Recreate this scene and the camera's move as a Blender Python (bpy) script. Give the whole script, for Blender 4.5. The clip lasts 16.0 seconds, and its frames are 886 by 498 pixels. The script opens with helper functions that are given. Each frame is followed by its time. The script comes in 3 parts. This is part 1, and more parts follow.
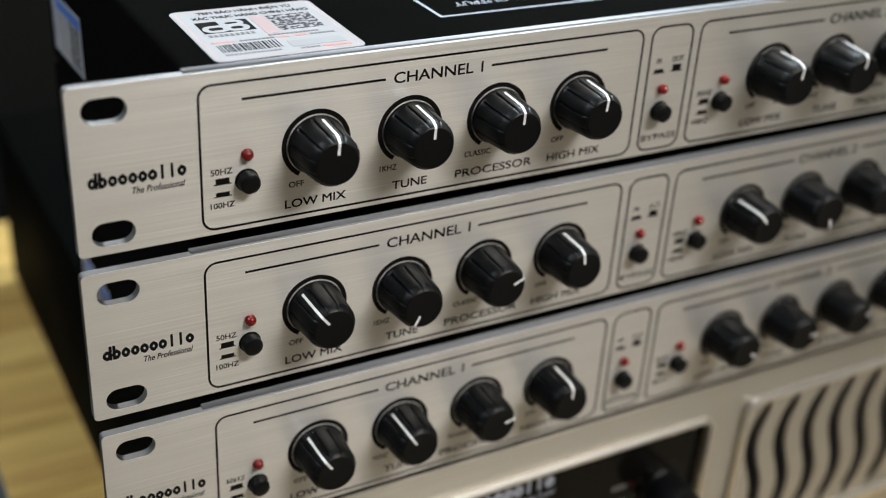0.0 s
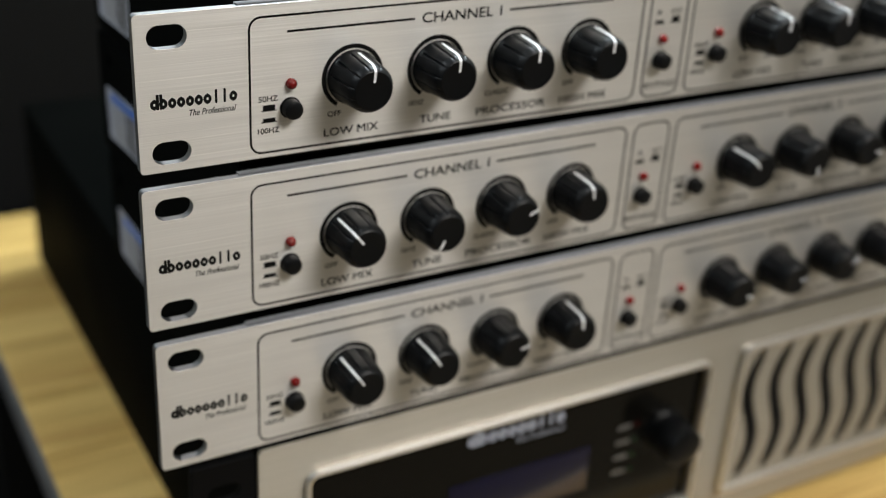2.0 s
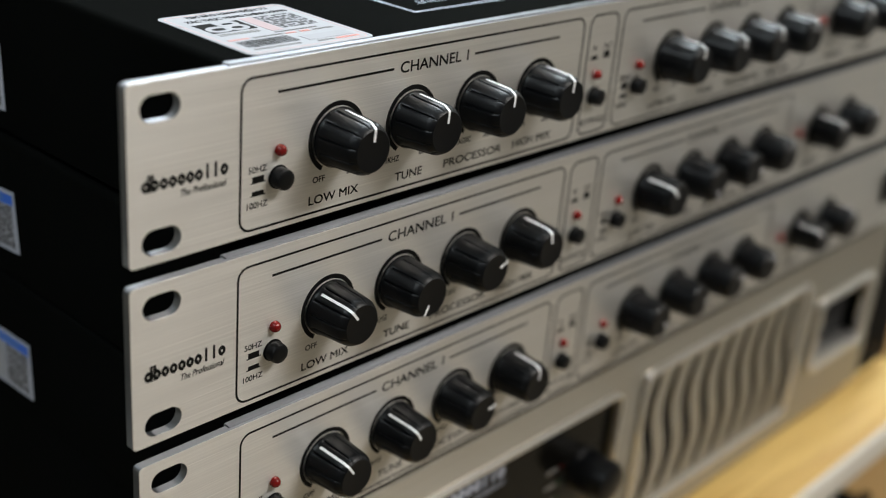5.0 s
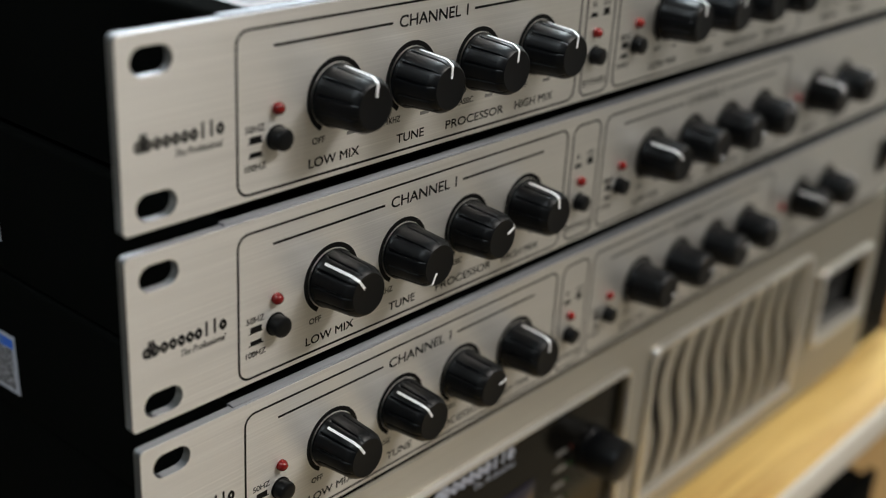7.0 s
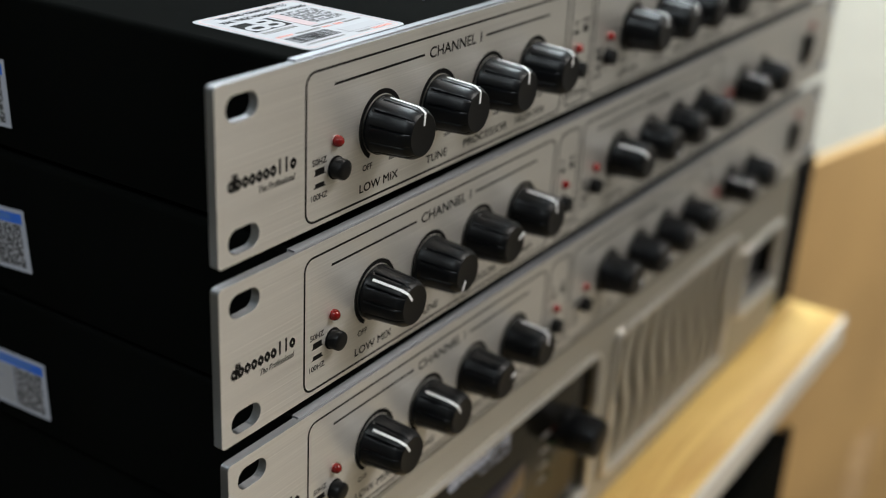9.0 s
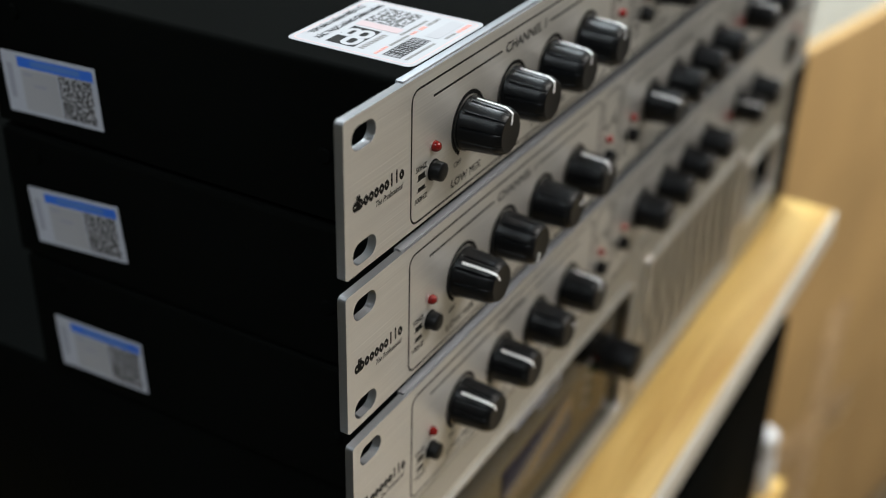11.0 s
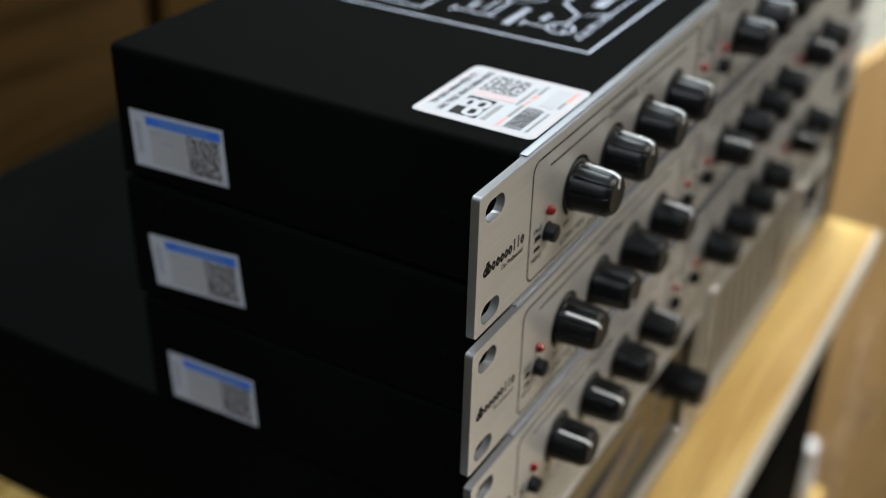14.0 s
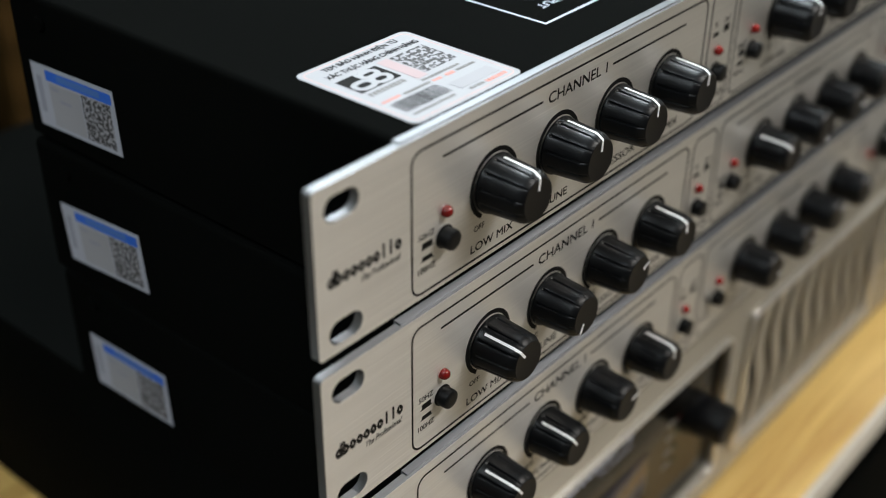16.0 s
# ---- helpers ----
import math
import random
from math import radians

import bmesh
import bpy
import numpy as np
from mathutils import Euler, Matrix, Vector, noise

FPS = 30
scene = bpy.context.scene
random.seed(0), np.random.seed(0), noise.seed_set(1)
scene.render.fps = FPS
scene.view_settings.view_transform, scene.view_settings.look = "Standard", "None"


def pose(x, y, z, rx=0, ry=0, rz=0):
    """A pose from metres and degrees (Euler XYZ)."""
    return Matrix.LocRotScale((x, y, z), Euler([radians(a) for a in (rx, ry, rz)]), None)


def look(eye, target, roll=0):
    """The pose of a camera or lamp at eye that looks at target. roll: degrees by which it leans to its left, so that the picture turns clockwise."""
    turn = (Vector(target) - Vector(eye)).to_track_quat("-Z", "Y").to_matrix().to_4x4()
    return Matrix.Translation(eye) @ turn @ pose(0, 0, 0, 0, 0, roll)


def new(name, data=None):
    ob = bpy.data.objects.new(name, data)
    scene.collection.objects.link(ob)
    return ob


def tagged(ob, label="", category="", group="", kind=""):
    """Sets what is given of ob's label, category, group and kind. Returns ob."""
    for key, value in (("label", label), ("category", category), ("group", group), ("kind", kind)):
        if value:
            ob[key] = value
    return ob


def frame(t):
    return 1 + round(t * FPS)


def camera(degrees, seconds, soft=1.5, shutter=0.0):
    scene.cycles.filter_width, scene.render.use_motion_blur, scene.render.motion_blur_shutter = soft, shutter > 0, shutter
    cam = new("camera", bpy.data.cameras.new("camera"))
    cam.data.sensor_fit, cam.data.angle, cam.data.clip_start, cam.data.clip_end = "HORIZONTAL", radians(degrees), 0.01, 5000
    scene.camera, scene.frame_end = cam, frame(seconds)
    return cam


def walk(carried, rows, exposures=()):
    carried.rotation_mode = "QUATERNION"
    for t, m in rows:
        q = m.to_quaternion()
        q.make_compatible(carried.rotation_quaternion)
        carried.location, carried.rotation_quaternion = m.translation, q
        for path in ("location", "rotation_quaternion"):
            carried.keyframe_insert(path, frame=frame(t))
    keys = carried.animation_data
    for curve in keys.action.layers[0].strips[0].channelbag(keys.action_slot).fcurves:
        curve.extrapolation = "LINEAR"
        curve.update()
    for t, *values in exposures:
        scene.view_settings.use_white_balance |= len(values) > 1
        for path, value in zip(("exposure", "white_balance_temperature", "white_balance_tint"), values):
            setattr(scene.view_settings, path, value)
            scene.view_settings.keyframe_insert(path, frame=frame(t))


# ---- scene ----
cam = camera(40.58, 16.0, soft=1.1)
cam.data.dof.use_dof = True          # the clip is a shallow-focus close-up; the focus stays put
cam.data.dof.focus_distance = 0.312
cam.data.dof.aperture_fstop = 7.2
PATH = [
    (0, (-0.00539, -0.00326, 1.01633), (0.43874, 0.75515, 0.53929), 3.70),
    (0.5, (-0.00624, -0.00989, 1.01922), (0.4399, 0.75059, 0.54737), 3.50),
    (1, (-0.01018, -0.02199, 1.01666), (0.43447, 0.7359, 0.53928), 3.76),
    (1.5, (-0.01816, -0.03667, 1.00995), (0.43127, 0.72773, 0.54768), 3.80),
    (2, (-0.03372, -0.03598, 1.00067), (0.42419, 0.7331, 0.55477), 3.53),
    (2.5, (-0.05782, -0.01164, 1.00499), (0.42845, 0.73755, 0.55527), 3.92),
    (3, (-0.06676, 0.00242, 1.00528), (0.47615, 0.71402, 0.55933), 5.21),
    (3.5, (-0.07711, 0.02028, 1.00208), (0.52332, 0.69116, 0.56687), 5.22),
    (4, (-0.08761, 0.03152, 1.00085), (0.5485, 0.67125, 0.56945), 5.31),
    (4.5, (-0.09318, 0.03619, 0.99489), (0.5835, 0.64506, 0.58092), 5.29),
    (4.7, (-0.09233, 0.03963, 0.99334), (0.59387, 0.64288, 0.58687), 5.50),
    (6.8, (-0.08947, 0.05294, 0.97205), (0.61686, 0.64376, 0.58217), 3.43),
    (7, (-0.08941, 0.05564, 0.97271), (0.61744, 0.64442, 0.58067), 3.51),
    (7.5, (-0.09172, 0.05644, 0.97571), (0.6266, 0.63082, 0.58316), 3.70),
    (8, (-0.10225, 0.06075, 0.97796), (0.64093, 0.60706, 0.59166), 3.84),
    (8.5, (-0.12053, 0.06986, 0.98262), (0.64325, 0.58646, 0.59563), 3.47),
    (9, (-0.1363, 0.08128, 0.98811), (0.63965, 0.56952, 0.58872), 3.24),
    (9.2, (-0.14092, 0.08711, 0.99174), (0.63991, 0.56315, 0.58716), 3.25),
    (11.3, (-0.16805, 0.11534, 1.03721), (0.58679, 0.5348, 0.53296), 1.56),
    (11.5, (-0.17103, 0.11837, 1.04313), (0.58391, 0.5407, 0.54142), 1.55),
    (12, (-0.17877, 0.12507, 1.05253), (0.57149, 0.56002, 0.55461), 1.11),
    (12.5, (-0.18467, 0.13213, 1.05695), (0.55917, 0.57217, 0.55389), 0.86),
    (13, (-0.18934, 0.13579, 1.05868), (0.55873, 0.56768, 0.55482), 1.41),
    (13.5, (-0.19345, 0.13683, 1.06109), (0.55604, 0.56385, 0.55521), 1.75),
    (14, (-0.18998, 0.13242, 1.05752), (0.55879, 0.55693, 0.54846), 1.51),
    (14.5, (-0.17437, 0.12702, 1.05139), (0.55715, 0.57036, 0.53339), 1.26),
    (15, (-0.14861, 0.1177, 1.05069), (0.55672, 0.60656, 0.53735), 1.10),
    (15.5, (-0.12345, 0.10884, 1.0445), (0.5574, 0.62496, 0.52483), 0.83),
    (16, (-0.09953, 0.09965, 1.03443), (0.5519, 0.64241, 0.50429), 0.58),
]
walk(cam, [(t, look(eye, target, roll)) for t, eye, target, roll in PATH])

# ---- light ----
world = bpy.data.worlds.new("room_air")
scene.world = world
world.use_nodes = True
world.node_tree.nodes["Background"].inputs[0].default_value = (0.9, 0.95, 1.0, 1)
world.node_tree.nodes["Background"].inputs[1].default_value = 0.03
scene.view_settings.exposure = 0.0

MM = 0.001
X0, Y0, Z0 = 0.0451, 0.2555, 0.9156      # top left front corner of the uppermost faceplate
SHELF = Z0 - 0.2440                      # top of the shelf board
PITCH = 0.0484                           # from one unit to the next
ROOM = (-2.2, 2.0, -2.6, 2.2, 2.45)       # x, x, y, y, height


def lamp(name, x, y, w, d, power, colour):
    data = bpy.data.lights.new(name, "AREA")
    data.shape, data.size, data.size_y, data.energy, data.color = "RECTANGLE", w, d, power, colour
    ob = new(name, data)
    ob.matrix_world = pose(x, y, ROOM[4] - 0.06)
    return ob


WARM, COOL = (1.0, 0.95, 0.88), (0.82, 0.94, 1.0)
# None is in view; the third is an added fill for the left side.
LAMPS = [(0.95, -1.15, 1.4, 0.6, 51, WARM), (0.95, 0.72, 0.6, 0.8, 54, COOL), (-1.15, 0.25, 0.6, 1.2, 19, COOL)]
for lx, ly, lw, ld, power, tint in LAMPS:
    lamp("panel_light", lx, ly, lw, ld, power, tint)


# ---- materials ----
def material(name, colour, rough=0.5, metal=0.0, spec=0.5):
    m = bpy.data.materials.new(name)
    m.use_nodes = True
    b = m.node_tree.nodes["Principled BSDF"]
    b.inputs["Base Color"].default_value = (*colour, 1)
    b.inputs["Roughness"].default_value = rough
    b.inputs["Metallic"].default_value = metal
    b.inputs["Specular IOR Level"].default_value = spec
    return m, m.node_tree, b


def node(tree, kind, **inputs):
    n = tree.nodes.new(kind)
    for key, value in inputs.items():
        n.inputs[key.replace("_", " ")].default_value = value
    return n


def noise_of(tree, scale, detail=3.0, stretch=(1, 1, 1)):
    """Noise in metres of the object, stretched along its axes."""
    co = tree.nodes.new("ShaderNodeTexCoord")
    mp = node(tree, "ShaderNodeMapping", Scale=stretch)
    nz = node(tree, "ShaderNodeTexNoise", Scale=scale, Detail=detail)
    tree.links.new(co.outputs["Object"], mp.inputs["Vector"])
    tree.links.new(mp.outputs["Vector"], nz.inputs["Vector"])
    return nz.outputs["Fac"]


def ramp(tree, fac, stops):
    r = tree.nodes.new("ShaderNodeValToRGB")
    while len(r.color_ramp.elements) < len(stops):
        r.color_ramp.elements.new(0.5)
    for e, (at, colour) in zip(r.color_ramp.elements, stops):
        e.position, e.color = at, (*colour, 1)
    tree.links.new(fac, r.inputs["Fac"])
    return r.outputs["Color"]


def spread(tree, fac, low, high):
    r = node(tree, "ShaderNodeMapRange", From_Min=0.3, From_Max=0.7, To_Min=low, To_Max=high)
    tree.links.new(fac, r.inputs["Value"])
    return r.outputs["Result"]


def bump(tree, b, fac, strength, distance):
    n = node(tree, "ShaderNodeBump", Strength=strength, Distance=distance)
    tree.links.new(fac, n.inputs["Height"])
    tree.links.new(n.outputs["Normal"], b.inputs["Normal"])


def brushed(name, tone, rough, streak):
    """Aluminium brushed along x."""
    m, t, b = material(name, tone, rough, 0.92)
    along = node(t, "ShaderNodeTangent")
    along.direction_type, along.axis = "RADIAL", "X"
    t.links.new(along.outputs["Tangent"], b.inputs["Tangent"])
    b.inputs["Anisotropic"].default_value = 0.85
    fine = noise_of(t, 1.0, 4.0, (14, 900, 3400))
    patch = noise_of(t, 1.0, 3.0, (3, 20, 120))
    mix = node(t, "ShaderNodeMix")
    mix.data_type = "FLOAT"
    mix.inputs[0].default_value = 0.3
    t.links.new(fine, mix.inputs[2])
    t.links.new(patch, mix.inputs[3])
    lo = tuple(c * (1 - streak) for c in tone)
    hi = tuple(min(1, c * (1 + streak)) for c in tone)
    brush = ramp(t, mix.outputs[0], [(0.36, lo), (0.64, hi)])
    scratch = ramp(t, noise_of(t, 1.0, 2.0, (20, 500, 2300)), [(0.60, (0, 0, 0)), (0.70, (1, 1, 1))])
    shine = node(t, "ShaderNodeMix")
    shine.data_type = "RGBA"
    t.links.new(scratch, shine.inputs[0])
    t.links.new(brush, shine.inputs[6])
    shine.inputs[7].default_value = (*(min(1, c * (1 + 1.6 * streak)) for c in tone), 1)
    t.links.new(shine.outputs[2], b.inputs["Base Color"])
    t.links.new(spread(t, fine, rough - 0.03, rough + 0.05), b.inputs["Roughness"])
    bump(t, b, fine, 0.07, 0.0001)
    return m


ALU = brushed("brushed_aluminium", (0.78, 0.765, 0.735), 0.39, 0.075)
# Same metal, darkened: less light on the edges is put into the colour.
ALU_DIMMED = brushed("dimmed_aluminium_edge", (0.28, 0.29, 0.31), 0.55, 0.05)
LIP_GREY = brushed("grey_lip_metal", (0.23, 0.24, 0.26), 0.6, 0.05)
AMP_ALU = brushed("satin_aluminium", (0.46, 0.43, 0.365), 0.5, 0.05)
RIM_ALU = brushed("polished_aluminium_rim", (0.84, 0.83, 0.81), 0.30, 0.03)


def speckled(name, colour, rough, grain, relief, spec=0.5, vary=0.25):
    m, t, b = material(name, colour, rough, 0.0, spec)
    fine, wide = noise_of(t, grain), noise_of(t, 14.0)
    t.links.new(ramp(t, wide, [(0.3, tuple(c * (1 - vary) for c in colour)), (0.7, tuple(c * (1 + vary) for c in colour))]), b.inputs["Base Color"])
    t.links.new(spread(t, wide, rough - 0.06, rough + 0.06), b.inputs["Roughness"])
    bump(t, b, fine, 0.3, relief)
    return m


CHASSIS = speckled("black_powder_coat", (0.0021, 0.0024, 0.0022), 0.72, 1600, 0.00006, 0.012)
KNOB = speckled("black_knob_plastic", (0.0020, 0.0024, 0.0032), 0.35, 900, 0.00002, 0.23)
BUTTON = speckled("soft_black_button", (0.003, 0.0033, 0.004), 0.38, 900, 0.00002, 0.25)
RUBBER = speckled("black_rubber", (0.003, 0.003, 0.003), 0.8, 500, 0.0001, 0.15)
INK = speckled("black_screen_print", (0.005, 0.005, 0.005), 0.6, 500, 0.00001, 0.12)
GREY_INK = speckled("thin_grey_print", (0.16, 0.155, 0.15), 0.5, 500, 0.00001)
DIM_INK = speckled("dim_grey_print", (0.045, 0.045, 0.045), 0.5, 500, 0.00001)
WHITE_INK = speckled("white_screen_print", (0.40, 0.43, 0.52), 0.5, 500, 0.00001, vary=0.05)
POINTER = speckled("white_pointer_paint", (0.85, 0.86, 0.88), 0.45, 500, 0.00001, vary=0.04)
PAPER = speckled("white_sticker_paper", (0.355, 0.36, 0.385), 0.5, 700, 0.00001, 0.2, 0.03)
SIDE_PAPER = speckled("grey_white_label_paper", (0.375, 0.39, 0.455), 0.42, 700, 0.00001, vary=0.05)
LABEL_BLUE = speckled("label_blue_ink", (0.018, 0.12, 0.56), 0.45, 700, 0.00001, vary=0.1)
BAND_PRINT = speckled("pale_blue_print", (0.065, 0.17, 0.48), 0.45, 700, 0.00001, vary=0.25)
FAINT_PRINT = speckled("faint_label_print", (0.26, 0.265, 0.32), 0.5, 700, 0.00001, vary=0.2)
LABEL_GREY = speckled("label_grey_ink", (0.31, 0.31, 0.335), 0.5, 700, 0.00001, vary=0.1)


def mottled(name):
    """Fine black and white mottle of an unreadable printed patch."""
    m, t, b = material(name, (0.3, 0.3, 0.3), 0.5)
    t.links.new(ramp(t, noise_of(t, 820.0, 1.0), [(0.46, (0.02, 0.02, 0.022)), (0.58, (0.33, 0.33, 0.36))]), b.inputs["Base Color"])
    return m


CODE_GREY = mottled("mottled_print")
PINK_INK = speckled("sticker_pink_ink", (0.56, 0.34, 0.32), 0.5, 700, 0.00001, vary=0.1)
PALE_PINK = speckled("sticker_pale_pink", (0.40, 0.30, 0.31), 0.5, 700, 0.00001, vary=0.05)
RED_INK = speckled("sticker_red_ink", (0.58, 0.24, 0.20), 0.5, 700, 0.00001, vary=0.1)
WINDOW = material("smoked_black_plastic", (0.004, 0.0037, 0.003), 0.14, 0.0, 0.17)[0]
LCD = material("dark_blue_display", (0.004, 0.004, 0.022), 0.16)[0]
# Near-black that stands for the shade inside gaps and slots.
HOLE = material("dark_inside", (0.004, 0.004, 0.004), 0.8)[0]


def led_plastic():
    m, t, b = material("red_led_lens", (0.17, 0.006, 0.005), 0.14)
    b.inputs["Subsurface Weight"].default_value = 0.2
    b.inputs["Subsurface Radius"].default_value = (0.002, 0.0004, 0.0003)
    return m


LED = led_plastic()
# Same unlit lens; the light on the farther ones is put into its red.
LED_LIGHTENED = material("lightened_red_led_lens", (0.24, 0.012, 0.01), 0.2)[0]
LED_GREEN = material("green_led_lens", (0.01, 0.05, 0.02), 0.22)[0]
LED_DIM = material("unlit_meter_lens", (0.05, 0.005, 0.005), 0.22)[0]


def wood(name, dark, light, rough, spec=0.5):
    m, t, b = material(name, light, rough, 0.0, spec)
    grain = noise_of(t, 1.0, 5.0, (3, 50, 50))
    fine = noise_of(t, 1.0, 4.0, (14, 420, 420))
    mix = node(t, "ShaderNodeMix")
    mix.data_type = "FLOAT"
    mix.inputs[0].default_value = 0.35
    t.links.new(grain, mix.inputs[2])
    t.links.new(fine, mix.inputs[3])
    tint = ramp(t, mix.outputs[0], [(0.38, dark), (0.54, light), (0.75, tuple(c * 1.12 for c in light))])
    info = t.nodes.new("ShaderNodeObjectInfo")
    each = node(t, "ShaderNodeMapRange", To_Min=0.80, To_Max=1.12)
    t.links.new(info.outputs["Random"], each.inputs["Value"])
    hsv = node(t, "ShaderNodeHueSaturation")
    t.links.new(each.outputs["Result"], hsv.inputs["Value"])
    t.links.new(tint, hsv.inputs["Color"])
    t.links.new(hsv.outputs["Color"], b.inputs["Base Color"])
    bump(t, b, fine, 0.15, 0.0003)
    return m


PINE = wood("pale_laminated_wood", (0.48, 0.27, 0.068), (0.80, 0.55, 0.19), 0.42)
EDGE = wood("pale_edge_band", (0.60, 0.55, 0.47), (0.70, 0.66, 0.58), 0.5)
# Carton brown with the dark corner's shade mixed into the colour.
SHADED_BROWN = wood("shade_darkened_brown", (0.026, 0.014, 0.003), (0.048, 0.026, 0.007), 0.8, 0.08)


def card(name, tone):
    m, t, b = material(name, tone, 0.75)
    flute = noise_of(t, 1.0, 2.0, (6, 160, 6))
    wide = noise_of(t, 6.0, 5.0)
    mix = node(t, "ShaderNodeMix")
    mix.data_type = "FLOAT"
    mix.inputs[0].default_value = 0.6
    t.links.new(flute, mix.inputs[2])
    t.links.new(wide, mix.inputs[3])
    t.links.new(ramp(t, mix.outputs[0], [(0.3, tuple(c * 0.85 for c in tone)), (0.7, tuple(c * 1.1 for c in tone))]), b.inputs["Base Color"])
    bump(t, b, flute, 0.2, 0.0008)
    return m


CARD = card("brown_cardboard", (0.48, 0.305, 0.125))
TAPE = speckled("shiny_brown_tape", (0.47, 0.31, 0.16), 0.25, 300, 0.0001)
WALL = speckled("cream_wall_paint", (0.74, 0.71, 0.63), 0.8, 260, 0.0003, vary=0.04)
# Walls out of view: both tones are chosen for their bounce and reflections.
UNSEEN_DARK_WALL = speckled("unseen_dark_grey_wall", (0.05, 0.05, 0.052), 0.8, 260, 0.0003, vary=0.1)
UNSEEN_MID_WALL = speckled("unseen_grey_brown_wall", (0.20, 0.19, 0.17), 0.8, 260, 0.0003, vary=0.08)
CEIL = speckled("white_ceiling_paint", (0.80, 0.79, 0.76), 0.85, 260, 0.0003, vary=0.03)
FLOORM = speckled("brown_floor", (0.15, 0.122, 0.083), 0.35, 90, 0.0002, vary=0.08)
BLUE = speckled("blue_plastic", (0.015, 0.05, 0.28), 0.4, 300, 0.0001)
WHITE_PL = speckled("white_plastic", (0.62, 0.61, 0.60), 0.4, 300, 0.0001, vary=0.04)
GREY_PL = speckled("grey_plastic", (0.10, 0.10, 0.105), 0.5, 300, 0.0001)
BLACK_BOX = speckled("black_vinyl_wrap", (0.004, 0.004, 0.0042), 0.7, 500, 0.0002, 0.08)
GLOW, _t, _b = material("lamp_diffuser", (0.9, 0.9, 0.88), 0.5)
_b.inputs["Emission Color"].default_value = (0.91, 0.965, 1.0, 1)
_b.inputs["Emission Strength"].default_value = 3.0


# ---- building helpers (sizes in millimetres) ----
def mesh_from(bm, name, mat, smooth=False):
    me = bpy.data.meshes.new(name)
    bm.to_mesh(me)
    bm.free()
    me.materials.append(mat)
    if smooth:
        for p in me.polygons:
            p.use_smooth = True
        me.set_sharp_from_angle(angle=radians(35))
    return me


def thing(name, label, category, at=(0, 0, 0), group="", kind="", turn=0):
    ob = new(name)
    ob.matrix_world = pose(*at, 0, 0, turn)
    ob.empty_display_size = 0.02
    return tagged(ob, label, category, group, kind)


def put(name, me, parent, at=(0, 0, 0), turn=(0, 0, 0), label=""):
    """A part on its thing, at millimetres from the thing's base."""
    ob = new(name, me)
    ob.parent = parent
    ob.matrix_basis = pose(at[0] * MM, at[1] * MM, at[2] * MM, *turn)
    return tagged(ob, label)


def box_bm(x0, x1, y0, y1, z0, z1, bevel=0.0, segments=2):
    bm = bmesh.new()
    bmesh.ops.create_cube(bm, size=1)
    for v in bm.verts:
        v.co = ((x0 + x1) / 2 + v.co.x * (x1 - x0), (y0 + y1) / 2 + v.co.y * (y1 - y0), (z0 + z1) / 2 + v.co.z * (z1 - z0))
        v.co *= MM
    if bevel:
        bmesh.ops.bevel(bm, geom=bm.edges[:], offset=bevel * MM, segments=segments, affect="EDGES", profile=0.5)
    return bm


def box(name, x0, x1, y0, y1, z0, z1, mat, bevel=0.0):
    return mesh_from(box_bm(x0, x1, y0, y1, z0, z1, bevel), name, mat, bevel > 0)


def rounded(x0, x1, z0, z1, r, steps=6):
    """Outline of a rounded rectangle, counterclockwise."""
    pts = []
    for cx, cz, a in ((x1 - r, z1 - r, 0), (x0 + r, z1 - r, 90), (x0 + r, z0 + r, 180), (x1 - r, z0 + r, 270)):
        for i in range(steps + 1):
            w = radians(a + 90 * i / steps)
            pts.append((cx + r * math.cos(w), cz + r * math.sin(w)))
    return pts


def plate(name, outlines, y_front, y_back, mat, bevel=0.0):
    """A plate in the x-z plane: the first outline is its rim, the others are holes."""
    cu = bpy.data.curves.new(name, "CURVE")
    cu.dimensions, cu.fill_mode = "2D", "BOTH"
    half = (y_back - y_front) / 2
    cu.extrude = max(half - bevel, 0.001) * MM
    cu.bevel_depth, cu.bevel_resolution = bevel * MM, 1
    cu.offset = -bevel * MM
    for pts in outlines:
        sp = cu.splines.new("POLY")
        sp.points.add(len(pts) - 1)
        for p, (x, z) in zip(sp.points, pts):
            p.co = (x * MM, z * MM, 0, 1)
        sp.use_cyclic_u = True
    tmp = new(name, cu)
    me = bpy.data.meshes.new_from_object(tmp.evaluated_get(bpy.context.evaluated_depsgraph_get()))
    bpy.data.objects.remove(tmp)
    bpy.data.curves.remove(cu)
    bm = bmesh.new()
    bm.from_mesh(me)
    bmesh.ops.remove_doubles(bm, verts=bm.verts[:], dist=2e-6)
    bm.to_mesh(me)
    bm.free()
    me.transform(pose(0, (y_front + y_back) / 2 * MM, 0, 90))
    me.name = name
    for p in me.polygons:
        p.use_smooth = False
    me.materials.clear()
    me.materials.append(mat)
    return me


def ring_outline(x0, x1, z0, z1, r, w):
    return [rounded(x0, x1, z0, z1, r), rounded(x0 + w, x1 - w, z0 + w, z1 - w, max(r - w, 0.2))]


LETTERS = {}


